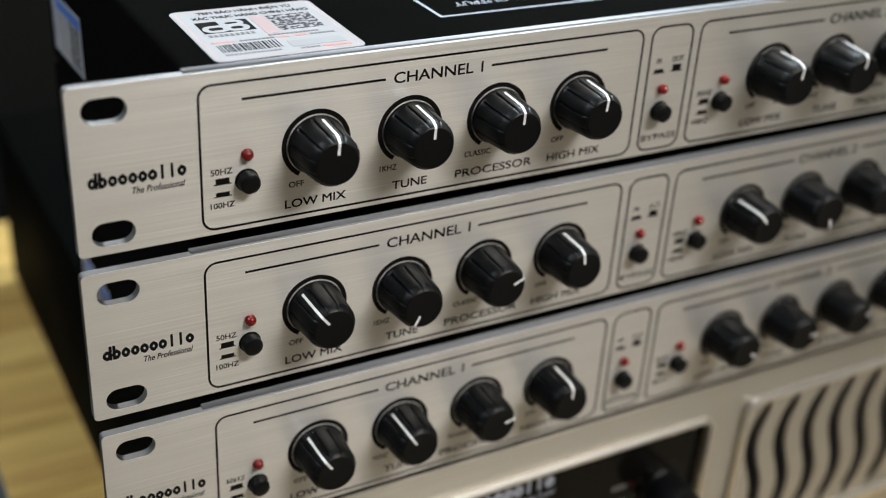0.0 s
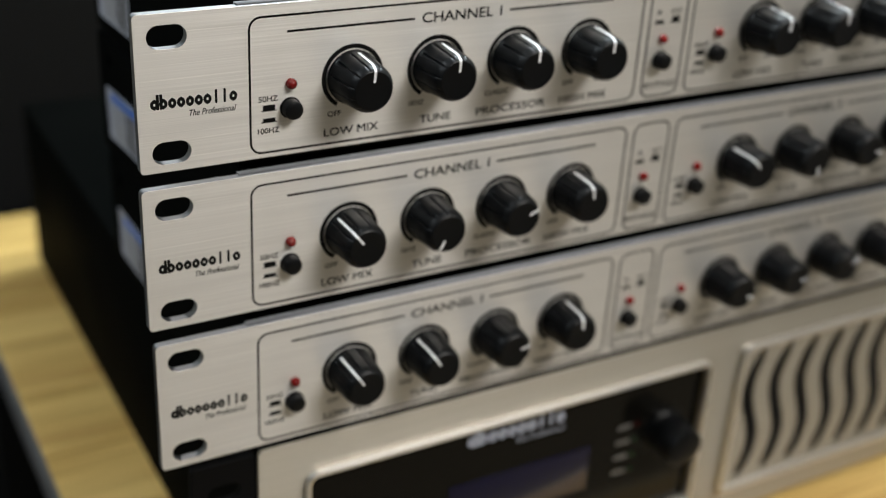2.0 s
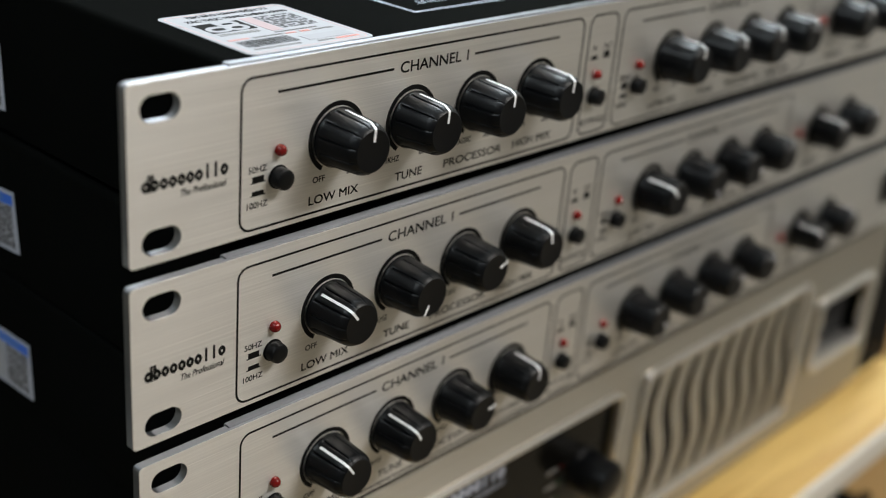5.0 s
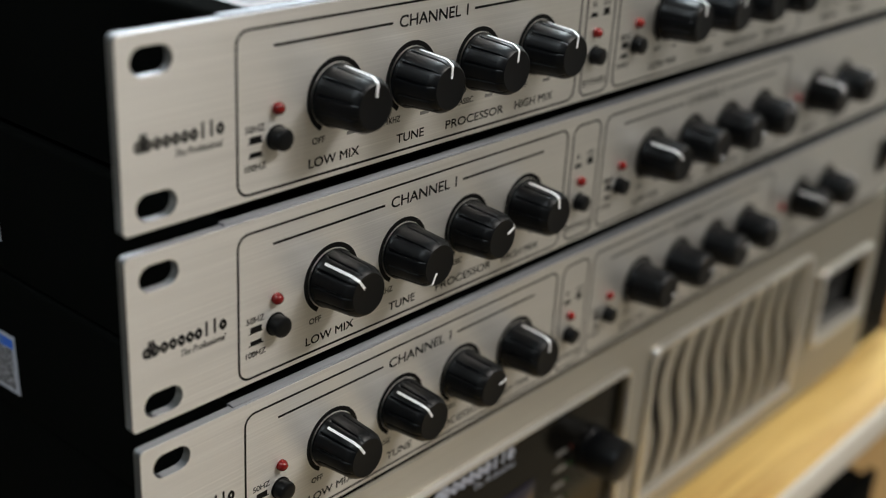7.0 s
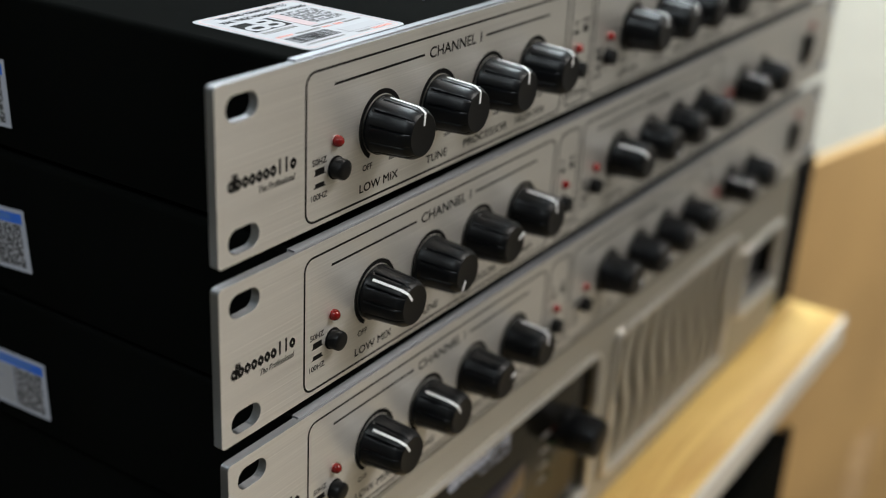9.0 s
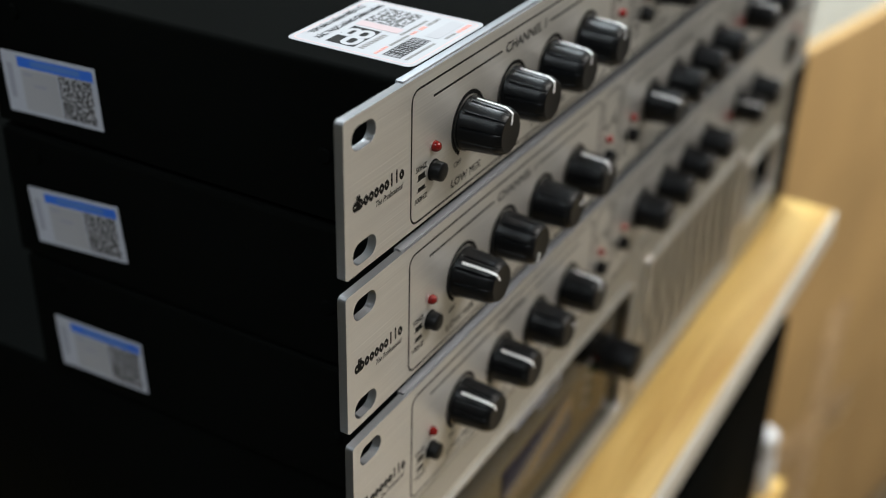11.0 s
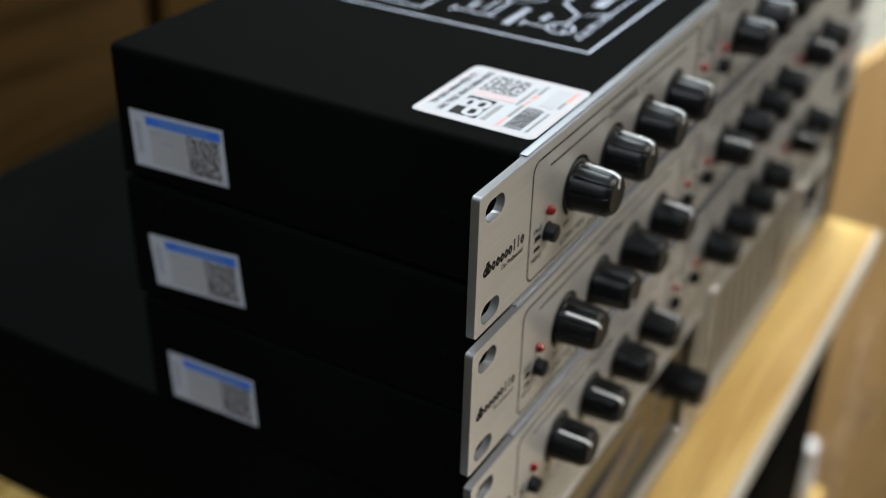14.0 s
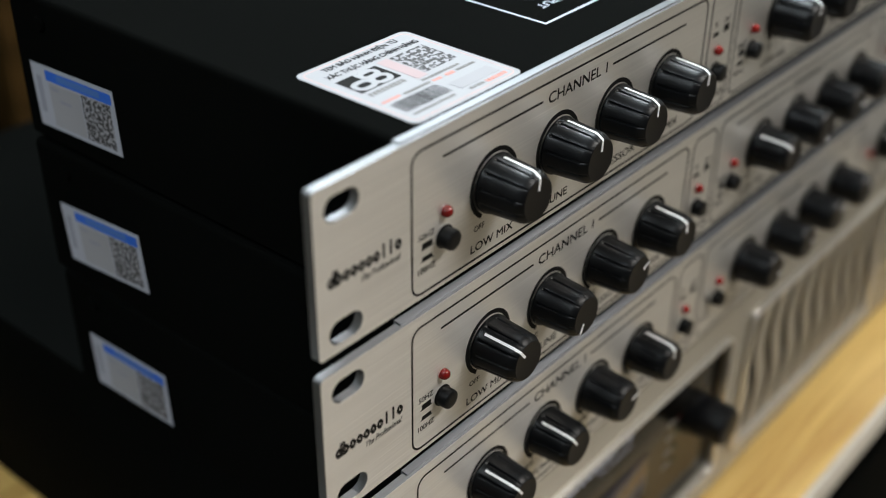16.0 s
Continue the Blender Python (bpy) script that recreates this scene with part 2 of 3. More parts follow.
def lettering(text, width, height, mat, slant=0.0, bold=0.0, fat=0.0):
    """Flat letters in the x-z plane, facing -y, from the lower left corner, fitted to width and height."""
    key = (text, width, height, mat.name)
    if key not in LETTERS:
        cu = bpy.data.curves.new("legend", "FONT")
        cu.body, cu.size, cu.shear, cu.resolution_u, cu.offset = text, 1.0, slant, 4, bold
        tmp = new("legend", cu)
        me = bpy.data.meshes.new_from_object(tmp.evaluated_get(bpy.context.evaluated_depsgraph_get()))
        bpy.data.objects.remove(tmp)
        bpy.data.curves.remove(cu)
        xs, ys = [v.co.x for v in me.vertices], [v.co.y for v in me.vertices]
        fx, fy = width * MM / (max(xs) - min(xs)), height * MM / (max(ys) - min(ys))
        for v in me.vertices:
            v.co = ((v.co.x - min(xs)) * fx, -0.00004, (v.co.y - min(ys)) * fy)
        if fat:
            bm = bmesh.new()
            for k, (dx, dz) in enumerate(((0, 0), (fat, 0), (0, fat), (fat, fat))):
                me.transform(pose((dx - fat / 2) * MM, -0.000004 * k, (dz - fat / 2) * MM))
                bm.from_mesh(me)
                me.transform(pose(-(dx - fat / 2) * MM, 0.000004 * k, -(dz - fat / 2) * MM))
            bm.to_mesh(me)
            bm.free()
        me.materials.clear()
        me.materials.append(mat)
        me.name = "legend"
        LETTERS[key] = me
    return LETTERS[key]


def bars(name, rects, mat, deep=0.05):
    """Thin printed bars (x0, x1, z0, z1) in one print."""
    bm = bmesh.new()
    for x0, x1, z0, z1 in rects:
        c = [bm.verts.new((x * MM, y * MM, z * MM)) for y in (-deep, 0) for x, z in ((x0, z0), (x1, z0), (x1, z1), (x0, z1))]
        bm.faces.new(c[:4])
        for i in range(4):
            bm.faces.new((c[(i + 1) % 4], c[i], c[i + 4], c[(i + 1) % 4 + 4]))
    return mesh_from(bm, name, mat)


def lathe(name, profile, mat, steps=28, groove=None):
    """A turned body round the y axis, towards -y; profile of (radius, depth). groove(angle, k) shortens the radius."""
    bm = bmesh.new()
    rings = []
    for k, (r, d) in enumerate(profile):
        row = []
        for i in range(steps):
            w = 2 * math.pi * i / steps
            rr = r - (groove(i, k) if groove else 0)
            row.append(bm.verts.new((rr * math.sin(w) * MM, -d * MM, rr * math.cos(w) * MM)))
        rings.append(row)
    for a, b in zip(rings, rings[1:]):
        for i in range(steps):
            bm.faces.new((a[i], a[(i + 1) % steps], b[(i + 1) % steps], b[i]))
    bm.faces.new(rings[-1])
    bmesh.ops.recalc_face_normals(bm, faces=bm.faces[:])
    return mesh_from(bm, name, mat, True)


# the turning knob: skirt, fluted tapering body, chamfer, flat face
KNOB_STEPS = 132


def flute(i, k):
    """Eleven flat lands with narrow square grooves between them."""
    near = min(i % 12, 12 - i % 12)
    cut = {6: 0.5, 5: 0.06}.get(near, 0.0)
    return cut if k in (3, 4, 5) else 0.75 * cut if k == 6 else 0.0


KNOB_PROFILE = [(7.95, 0.3), (8.0, 0.8), (7.75, 1.3), (7.62, 1.6), (7.28, 6.2), (6.94, 11.0), (6.74, 11.7), (5.85, 13.2), (5.5, 13.42), (5.1, 13.38)]
KNOB_ME = lathe("cap", KNOB_PROFILE, KNOB, KNOB_STEPS, flute)


def pointer_mesh():
    """White line along the top of the knob and down its face."""
    line = [(7.66, 2.4), (7.38, 6.2), (7.04, 11.0), (6.84, 11.76), (5.92, 13.3), (5.45, 13.52), (2.4, 13.48)]
    bm = bmesh.new()
    rows = [[bm.verts.new((x * MM, -d * MM, (r + lift) * MM)) for x in (-0.37, 0.37) for lift in (0,)] for r, d in line]
    for a, b in zip(rows, rows[1:]):
        bm.faces.new((a[0], a[1], b[1], b[0]))
    bmesh.ops.recalc_face_normals(bm, faces=bm.faces[:])
    bmesh.ops.solidify(bm, geom=bm.faces[:], thickness=0.00012)
    return mesh_from(bm, "pointer", POINTER)


POINTER_ME = pointer_mesh()
BUTTON_ME = lathe("push_button", [(2.75, 0.0), (2.75, 2.6), (2.6, 3.1), (2.2, 3.35), (1.2, 3.45)], BUTTON, 28)
COLLAR_ME = lathe("button_collar", [(3.1, 0.02), (3.1, 0.25), (2.8, 0.3)], INK, 28)
LED_PROFILE = [(1.55, 0.0), (1.55, 0.7), (1.45, 1.1), (1.15, 1.6), (0.7, 1.95), (0.25, 2.08)]
LED_ME = lathe("indicator_led", LED_PROFILE, LED, 20)
LED_B_ME = lathe("indicator_led", LED_PROFILE, LED_LIGHTENED, 20)
SCREW_ME = lathe("screw", [(2.4, 0.0), (2.4, 0.4), (1.9, 0.9), (0.8, 1.0)], CHASSIS, 16)
FOOT_ME = box("foot", -7, 7, -7, 7, 0, 2.6, RUBBER, 0.8)


def arc_outline(r0, r1, gap=32, steps=44):
    a = [radians(180 + gap + (360 - 2 * gap) * i / steps) for i in range(steps + 1)]
    return [(r1 * math.sin(w), r1 * math.cos(w)) for w in a] + [(r0 * math.sin(w), r0 * math.cos(w)) for w in reversed(a)]


ARC_ME = plate("scale_arc", [arc_outline(8.25, 9.55)], -0.06, 0.0, INK)
SEEN = {}


def once(key, make):
    if key not in SEEN:
        SEEN[key] = make()
    return SEEN[key]


H = 43.9           # faceplate height
W = 482.6          # faceplate width


# ---- the room ----
rx0, rx1, ry0, ry1, rh = ROOM


def slab(name, x0, x1, y0, y1, z0, z1, mat, label, category):
    return tagged(new(name, mesh_from(box_bm(x0 * 1000, x1 * 1000, y0 * 1000, y1 * 1000, z0 * 1000, z1 * 1000), name, mat)), label, category, kind="structure")


# The floor's brown is picked for the warmth it gives the metal fronts.
slab("floor", rx0, rx1, ry0, ry1, -0.1, 0.0, FLOORM, "brown floor, tone set for what the panels reflect", "floor")
slab("ceiling", rx0, rx1, ry0, ry1, rh, rh + 0.1, CEIL, "plain white painted ceiling", "ceiling")
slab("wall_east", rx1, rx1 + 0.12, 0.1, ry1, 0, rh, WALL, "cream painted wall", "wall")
# Unseen stretch, darker than the rest of this wall to dim panel reflections.
slab("wall_east_unseen", rx1, rx1 + 0.12, ry0, 0.1, 0, rh, UNSEEN_MID_WALL, "unseen grey-brown wall, tone set for the light it throws back", "wall")
# Unseen; light enough to throw some light on the case sides.
slab("wall_west", rx0 - 0.12, rx0, ry0, ry1, 0, rh, UNSEEN_MID_WALL, "unseen grey-brown wall, tone set for the light it throws back", "wall")
slab("wall_north", rx0 - 0.12, rx1 + 0.12, ry1, ry1 + 0.12, 0, rh, WALL, "cream painted wall", "wall")
# Unseen; kept dark so the faceplates mirror less brightness.
slab("wall_south", rx0 - 0.12, rx1 + 0.12, ry0 - 0.12, ry0, 0, rh, UNSEEN_DARK_WALL, "unseen dark grey wall, darkened to dim what the panels reflect", "wall")

# Unseen fixtures built round the lamps, the added fill among them.
for lx, ly, lw, ld, power, tint in LAMPS:
    fix = thing("ceiling_light", "white ceiling light panel out of view, placed to suit the light", "ceiling light", (lx, ly, rh), "ceiling lights")
    w, d = lw * 500, ld * 500
    put("housing", box("housing", -w - 20, w + 20, -d - 20, d + 20, -40, -2, WHITE_PL, 4), fix)
    put("diffuser", box("diffuser", -w, w, -d, d, -46, -41, GLOW, 1), fix)

# ---- the shelf ----
shelf = thing("shelf", "pale laminated wood shelf on a black steel frame", "shelf", (X0, Y0, 0))
SH = SHELF * 1000
DEEP = 422
put("lower_board", box("lower_board", -5.6, 517, -36, DEEP, SH - 248, SH - 230, PINE, 0.8), shelf)
put("front_edge_band", box("front_edge_band", -7.6, 508, -33.4, -31.2, SH - 18.5, SH - 0.3, EDGE, 0.5), shelf, label="pale grey-beige edge banding")
put("side_edge_band", box("side_edge_band", -7.6, -5.8, -31, DEEP, SH - 18.5, SH - 0.3, GREY_PL, 0.4), shelf, label="grey edge banding")
for px in (2, 474):
    for py in (30, DEEP - 40):
        put("post", box("post", px, px + 30, py, py + 30, 0, SH - 18.5, RUBBER, 2), shelf)
# the board is glued up from staves that run along it
board = put("board", box("board", -5.6, 508, -30.8, DEEP, SH - 18, SH - 3, PINE), shelf, label="glued board of pale wooden staves")
rng = random.Random(8)
STAVE = 50.0
for row in range(9):
    y = -30.8 + STAVE * row
    cut = rng.uniform(60, 430)
    for a, b in ((-5.6, cut - 0.15), (cut + 0.15, 508.0)):
        half = (b - a) / 2
        put("stave", box("stave", -half, half, 0.1, STAVE - 0.1 if row < 8 else DEEP - y, -2.95, 0, PINE, 0.25), board, (a + half, y, SH))


# ---- the three rack units ----
def knob(parent, x, angle):
    k = put("knob", KNOB_ME, parent, (x, 0, H - 23.2), (0, angle, 0), "black fluted plastic knob")
    put("pointer", POINTER_ME, k, label="white pointer line")
    put("scale_arc", ARC_ME, parent, (x, 0, H - 23.2), label="printed black scale arc")


def legend(parent, text, x, base, width, height, mat=None, bold=0.0):
    put("legend", lettering(text, width, height, mat or INK, 0.0, bold, 0.11 if height > 2.2 else 0.07), parent, (x, 0, H + base))


def dash(parent, name, rects, mat=None):
    put(name, bars(name, [(a, b, H + c, H + d) for a, b, c, d in rects], mat or INK), parent)


def frame_line(parent, x0, x1, z0, z1):
    me = once(("frame", x0, x1), lambda: plate("frame_line", ring_outline(x0, x1, H + z0, H + z1, 3.6, 0.6), -0.06, 0.0, INK))
    put("frame_line", me, parent, label="printed black outline")


def channel(parent, dx, number, angles, lightened):
    frame_line(parent, 30.9 + dx, 163.2 + dx, -42.6, -3.5)
    dash(parent, "heading_rule", [(42.1 + dx, 80.9 + dx, -8.65, -8.0)])
    dash(parent, "heading_rule", [(112.5 + dx, 150.5 + dx, -8.65, -8.0)])
    legend(parent, "CHANNEL " + number, 83.3 + dx, -9.8, 26.5, 3.0, bold=0.002)
    for i, a in enumerate(angles):
        knob(parent, 61.8 + 26.85 * i + dx, a)
    for text, x, w in (("LOW MIX", 53.1, 17.1), ("TUNE", 83.9, 10.5), ("PROCESSOR", 103.3, 24.9), ("HIGH MIX", 133.6, 18.2)):
        legend(parent, text, x + dx, -40.1, w, 2.35)
    for text, x, w in (("OFF", 54.2, 4.1), ("1KHZ", 80.0, 5.0), ("CLASSIC", 105.9, 8.3), ("OFF", 134.4, 4.1)):
        legend(parent, text, x + dx, -34.3, w, 1.6)
    for i in range(4):
        dash(parent, "scale_end_mark", [(65.8 + dx + 26.85 * i, 69.2 + dx + 26.85 * i, -34.1, -33.2)], GREY_INK)
    legend(parent, "50HZ", 33.6 + dx, -27.5, 5.6, 1.6)
    legend(parent, "100HZ", 33.3 + dx, -36.7, 6.3, 1.6)
    dash(parent, "switch_symbol", [(34.8 + dx, 38.4 + dx, -30.0, -28.5), (34.3 + dx, 38.9 + dx, -30.3, -30.0)])
    dash(parent, "switch_symbol", [(34.8 + dx, 38.4 + dx, -33.3, -32.3), (34.3 + dx, 38.9 + dx, -33.6, -33.3)])
    put("indicator_led", LED_B_ME if lightened else LED_ME, parent, (43.1 + dx, 0, H - 23.0), label="small red indicator lamp")
    put("push_button", BUTTON_ME, parent, (42.9 + dx, 0, H - 30.0), label="round black push button")
    put("button_collar", COLLAR_ME, parent, (42.9 + dx, 0, H - 30.0))


def oval(cx, cz, w, h):
    return rounded(cx - w / 2, cx + w / 2, cz - h / 2, cz + h / 2, h / 2 - 0.01, 8)


def brand_shapes(parent, x, base, width, tall, mat, y=0.0):
    """The maker's mark as plain shapes: a row of rings and upright strokes."""
    step = width / 10
    low = tall * 0.70
    for i in range(10):
        left = x + i * step
        if i in (7, 8):
            outline = [rounded(left + 0.3 * step, left + 0.58 * step, base, base + tall * 0.92, 0.1 * step)]
        else:
            outline = [oval(left + step * 0.45, base + low / 2, step * 0.94, low), oval(left + step * 0.45, base + low / 2, step * 0.24, low * 0.32)]
        me = once(("mark", i in (7, 8), width), lambda: plate("maker_mark", [[(px - left, pz - base) for px, pz in o] for o in outline], -0.05, 0.0, mat))
        put("maker_mark", me, parent, (left, y, base))
    for i in (0, 1):
        me = once(("stroke", width), lambda: plate("maker_mark", [rounded(0, 0.32 * step, 0, tall, 0.1 * step)], -0.07, 0.0, mat))
        put("maker_mark", me, parent, (x + (0.66 if i == 0 else 1.05) * step, y, base))


def warranty_sticker(parent):
    """A square paper sticker on the cover, with headings, emblem, bar code and coloured lines."""
    sheet = plate("warranty_sticker", [rounded(0, 40, 0, 40, 2.4)], -0.12, 0, PAPER)
    sheet.transform(pose(0, 0, 0, -90))
    st = put("warranty_sticker", sheet, parent, (37.4, 4.0, H - 0.05), (0, 0, -0.4), "white square warranty sticker with black print")
    rim = plate("sticker_border", ring_outline(1.2, 38.8, 1.2, 38.8, 2.0, 0.3), -0.02, 0.0, PINK_INK)
    lay = (-90, 0, 0)

    def flat(name, me, x=0.0, y=0.0):
        put(name, me, st, (x, y, 0.14), lay)

    flat("sticker_border", rim)
    flat("sticker_heading", lettering("TEM BẢO HÀNH ĐIỆN TỬ", 26.5, 3.0, INK, 0, 0.0, 0.12), 7.0, 35.2)
    flat("sticker_heading", lettering("XÁC THỰC HÀNG CHÍNH HÃNG", 32.5, 3.0, INK, 0, 0.0, 0.12), 4.4, 31.2)
    flat("emblem", plate("emblem", [[(4.0, 20.6), (4.0, 29.6), (18.0, 29.6), (18.0, 20.6)]], -0.02, 0.0, INK))
    for k, (cx, cy, w, h) in enumerate(((8.0, 23.6, 7.2, 5.4), (13.6, 23.4, 6.6, 5.2), (13.2, 27.2, 6.6, 4.6))):
        flat("emblem_ring", plate("emblem_ring", [oval(cx, cy, w, h), oval(cx, cy, w - 3.2, h - 3.2)], -0.05 - 0.02 * k, 0.0, PAPER))
    flat("emblem_stem", plate("emblem_stem", [rounded(9.8, 11.2, 21.6, 30.0, 0.5)], -0.03, 0.0, PAPER))
    for i in range(9):
        flat("emblem_caption", bars("emblem_caption", [(4.4 + i * 1.4, 5.3 + i * 1.4, 17.6, 19.3)], GREY_INK))
    flat("grey_patch", bars("grey_patch", [(23.6, 35.8, 17.8, 30.0)], CODE_GREY))
    flat("pink_patch", bars("pink_patch", [(19.2, 23.0, 16.4, 30.4)], PALE_PINK))
    rng = random.Random(4)
    code, x = [], 3.8
    while x < 19.4:
        wdt = rng.choice((0.25, 0.4, 0.6))
        code.append((x, x + wdt, 5.8, 11.4))
        x += wdt + rng.choice((0.25, 0.4, 0.55))
    for stroke in code:
        flat("bar_code", bars("bar_code", [stroke], INK))
    for x0, x1, y0, y1, ink in ((3.8, 18.6, 3.6, 4.5, GREY_INK), (19.0, 33.0, 14.6, 15.5, GREY_INK), (10.5, 20.0, 12.6, 13.6, GREY_INK), (29.5, 36.5, 12.4, 13.4, GREY_INK), (23.2, 28.6, 2.9, 3.9, GREY_INK),
                                (3.2, 9.6, 12.8, 13.8, RED_INK), (20.6, 24.0, 12.4, 13.4, RED_INK), (25.4, 28.6, 12.2, 13.6, RED_INK), (29.2, 37.0, 2.6, 3.9, RED_INK)):
        n = max(3, int((x1 - x0) / 1.1))
        step = (x1 - x0) / n
        flat("small_print", bars("small_print", [(x0 + i * step, x0 + (i + 0.78) * step, y0, y1) for i in range(n)], ink))
    flat("grey_panel", bars("grey_panel", [(21.8, 36.4, 4.9, 9.2)], LABEL_GREY))
    return st


def side_label(parent, y0, z0, tilt):
    """A small label on the side of the case; its face looks to -x."""
    lb = put("side_label", mesh_from(box_bm(0, 39.6, -0.12, 0, -20.1, 0), "side_label", SIDE_PAPER), parent, (28.6, y0, z0), (0, -tilt, -90), "white paper label with a blue band")

    def stick(name, x0, x1, z0, z1, mat, deep=0.03):
        put(name, bars(name, [(x0, x1, z0, z1)], mat, deep), lb, (0, -0.13, 0))

    stick("blue_band", 6.8, 38.4, -4.6, -1.3, LABEL_BLUE)
    stick("blue_band_print", 12.5, 33.0, -3.8, -1.9, BAND_PRINT, 0.05)
    stick("grey_panel", 7.7, 23.2, -18.8, -5.2, LABEL_GREY)
    stick("grey_patch", 23.8, 37.4, -18.8, -5.0, CODE_GREY)
    for x0, x1, z2, z3 in ((8.7, 12.5, -7.3, -6.2), (12.5, 17.9, -10.6, -9.6), (1.9, 4.4, -15.4, -3.9)):
        stick("print_line", x0, x1, z2, z3, FAINT_PRINT, 0.05)


def rocker(parent, x):
    sw = put("power_switch", box("power_switch", -5.5, 5.5, -1.2, 0, -8.5, 8.5, BUTTON, 0.7), parent, (x, 0, H - 23), label="black power rocker switch")
    put("rocker", mesh_from(box_bm(-3.8, 3.8, -3.0, -0.6, -6.6, 6.6, 0.6), "rocker", KNOB, True), sw, (0, 0, 0), (6, 0, 0))
    put("indicator_led", LED_B_ME, parent, (x + 4, 0, H - 11.5), label="small red indicator lamp")


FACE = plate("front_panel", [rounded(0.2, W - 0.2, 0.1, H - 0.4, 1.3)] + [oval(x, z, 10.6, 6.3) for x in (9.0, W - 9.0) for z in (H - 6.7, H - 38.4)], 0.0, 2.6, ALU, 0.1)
# Faces turned sideways take the darkened copy, which holds down their glare.
FACE.materials.append(ALU_DIMMED)
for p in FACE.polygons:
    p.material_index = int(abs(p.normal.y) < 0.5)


def folded_cover():
    """The bent sheet of the case: its long top edges are rolled, its front and back are cut square."""
    bm = box_bm(28.6, 454.0, 2.8, 152.0, -2.0, H - 0.1)
    top = [e for e in bm.edges if all(v.co.z > 0.04 for v in e.verts) and abs(e.verts[0].co.x - e.verts[1].co.x) < 1e-6]
    bmesh.ops.bevel(bm, geom=top, offset=2.2 * MM, segments=5, affect="EDGES", profile=0.5)
    return mesh_from(bm, "case", CHASSIS, True)


COVER = folded_cover()
LIP = box("front_lip", 28.2, 454.4, 0.9, 3.2, H - 3.0, H + 0.08, LIP_GREY, 0.05)


def diagram(parent):
    """White block diagram printed on the cover, its writing as plain bars."""
    z = H - 0.04
    lay = (-90, 0, 0)

    def flat(name, me):
        put(name, me, parent, (0, 0, z), lay)

    def outline(pts, w):
        """The same loop, drawn as a closed line of width w."""
        cx, cy = sum(p[0] for p in pts) / len(pts), sum(p[1] for p in pts) / len(pts)
        k = [(x - math.copysign(w, x - cx), y - math.copysign(w, y - cy)) for x, y in pts]
        return [pts, k]

    flat("diagram_frame", plate("diagram_frame", outline([(106.2, 18.0), (376, 18.0), (376, 138), (106.2, 138)], 0.9), -0.03, 0, WHITE_INK))
    flat("diagram_block", plate("diagram_block", outline([(114, 86), (176, 86), (176, 131), (114, 131)], 0.8), -0.03, 0, WHITE_INK))
    for y in (0, 26.5):
        flat("diagram_block", plate("diagram_block", outline([(137, 36.3 + y), (145, 26.6 + y), (180, 26.6 + y), (180, 46 + y), (146, 46 + y)], 0.7), -0.03, 0, WHITE_INK))
    flat("diagram_socket", plate("diagram_socket", [oval(122.4, 36, 10.4, 10.4), oval(122.4, 36, 8.8, 8.8)], -0.03, 0, WHITE_INK))
    for x, y in ((120.8, 34.2), (124.2, 34.6), (122.0, 38.2)):
        flat("diagram_pin", plate("diagram_pin", [oval(x, y, 1.5, 1.5)], -0.03, 0, WHITE_INK))
    put("diagram_writing", lettering("CH1 OUTPUT", 28.0, 3.0, WHITE_INK, 0, 0.012), parent, (143.4, 28.6, z), (-90, 0, 180))
    rng = random.Random(11)
    words = []
    for x, y, n, tall in ((116, 52.6, 9, 2.6), (150, 32, 6, 4.2), (150, 58.5, 6, 4.2), (126, 43.6, 4, 2.4), (124, 71, 4, 2.4), (120, 96, 8, 3.4), (146, 100, 6, 3.4), (122, 110, 7, 3.4)):
        for i in range(n):
            a = x + i * tall * 0.8
            words.append((a, a + tall * rng.uniform(0.4, 0.62), y, y + tall))
    wires = [(120.2, 120.9, 41, 49.8), (118, 123, 49.2, 49.9), (119.8, 120.5, 60, 77), (117.8, 122.8, 76.4, 77.2), (119.8, 136.8, 62.2, 62.9), (127, 137, 35.9, 36.6), (124, 137, 66.5, 67.2), (126, 126.8, 86, 92), (180, 200, 36, 36.7), (180, 200, 62, 62.7)]
    for name, rects in (("diagram_writing", words), ("diagram_wire", wires)):
        for r in rects:
            flat(name, bars(name, [r], WHITE_INK, 0.03))


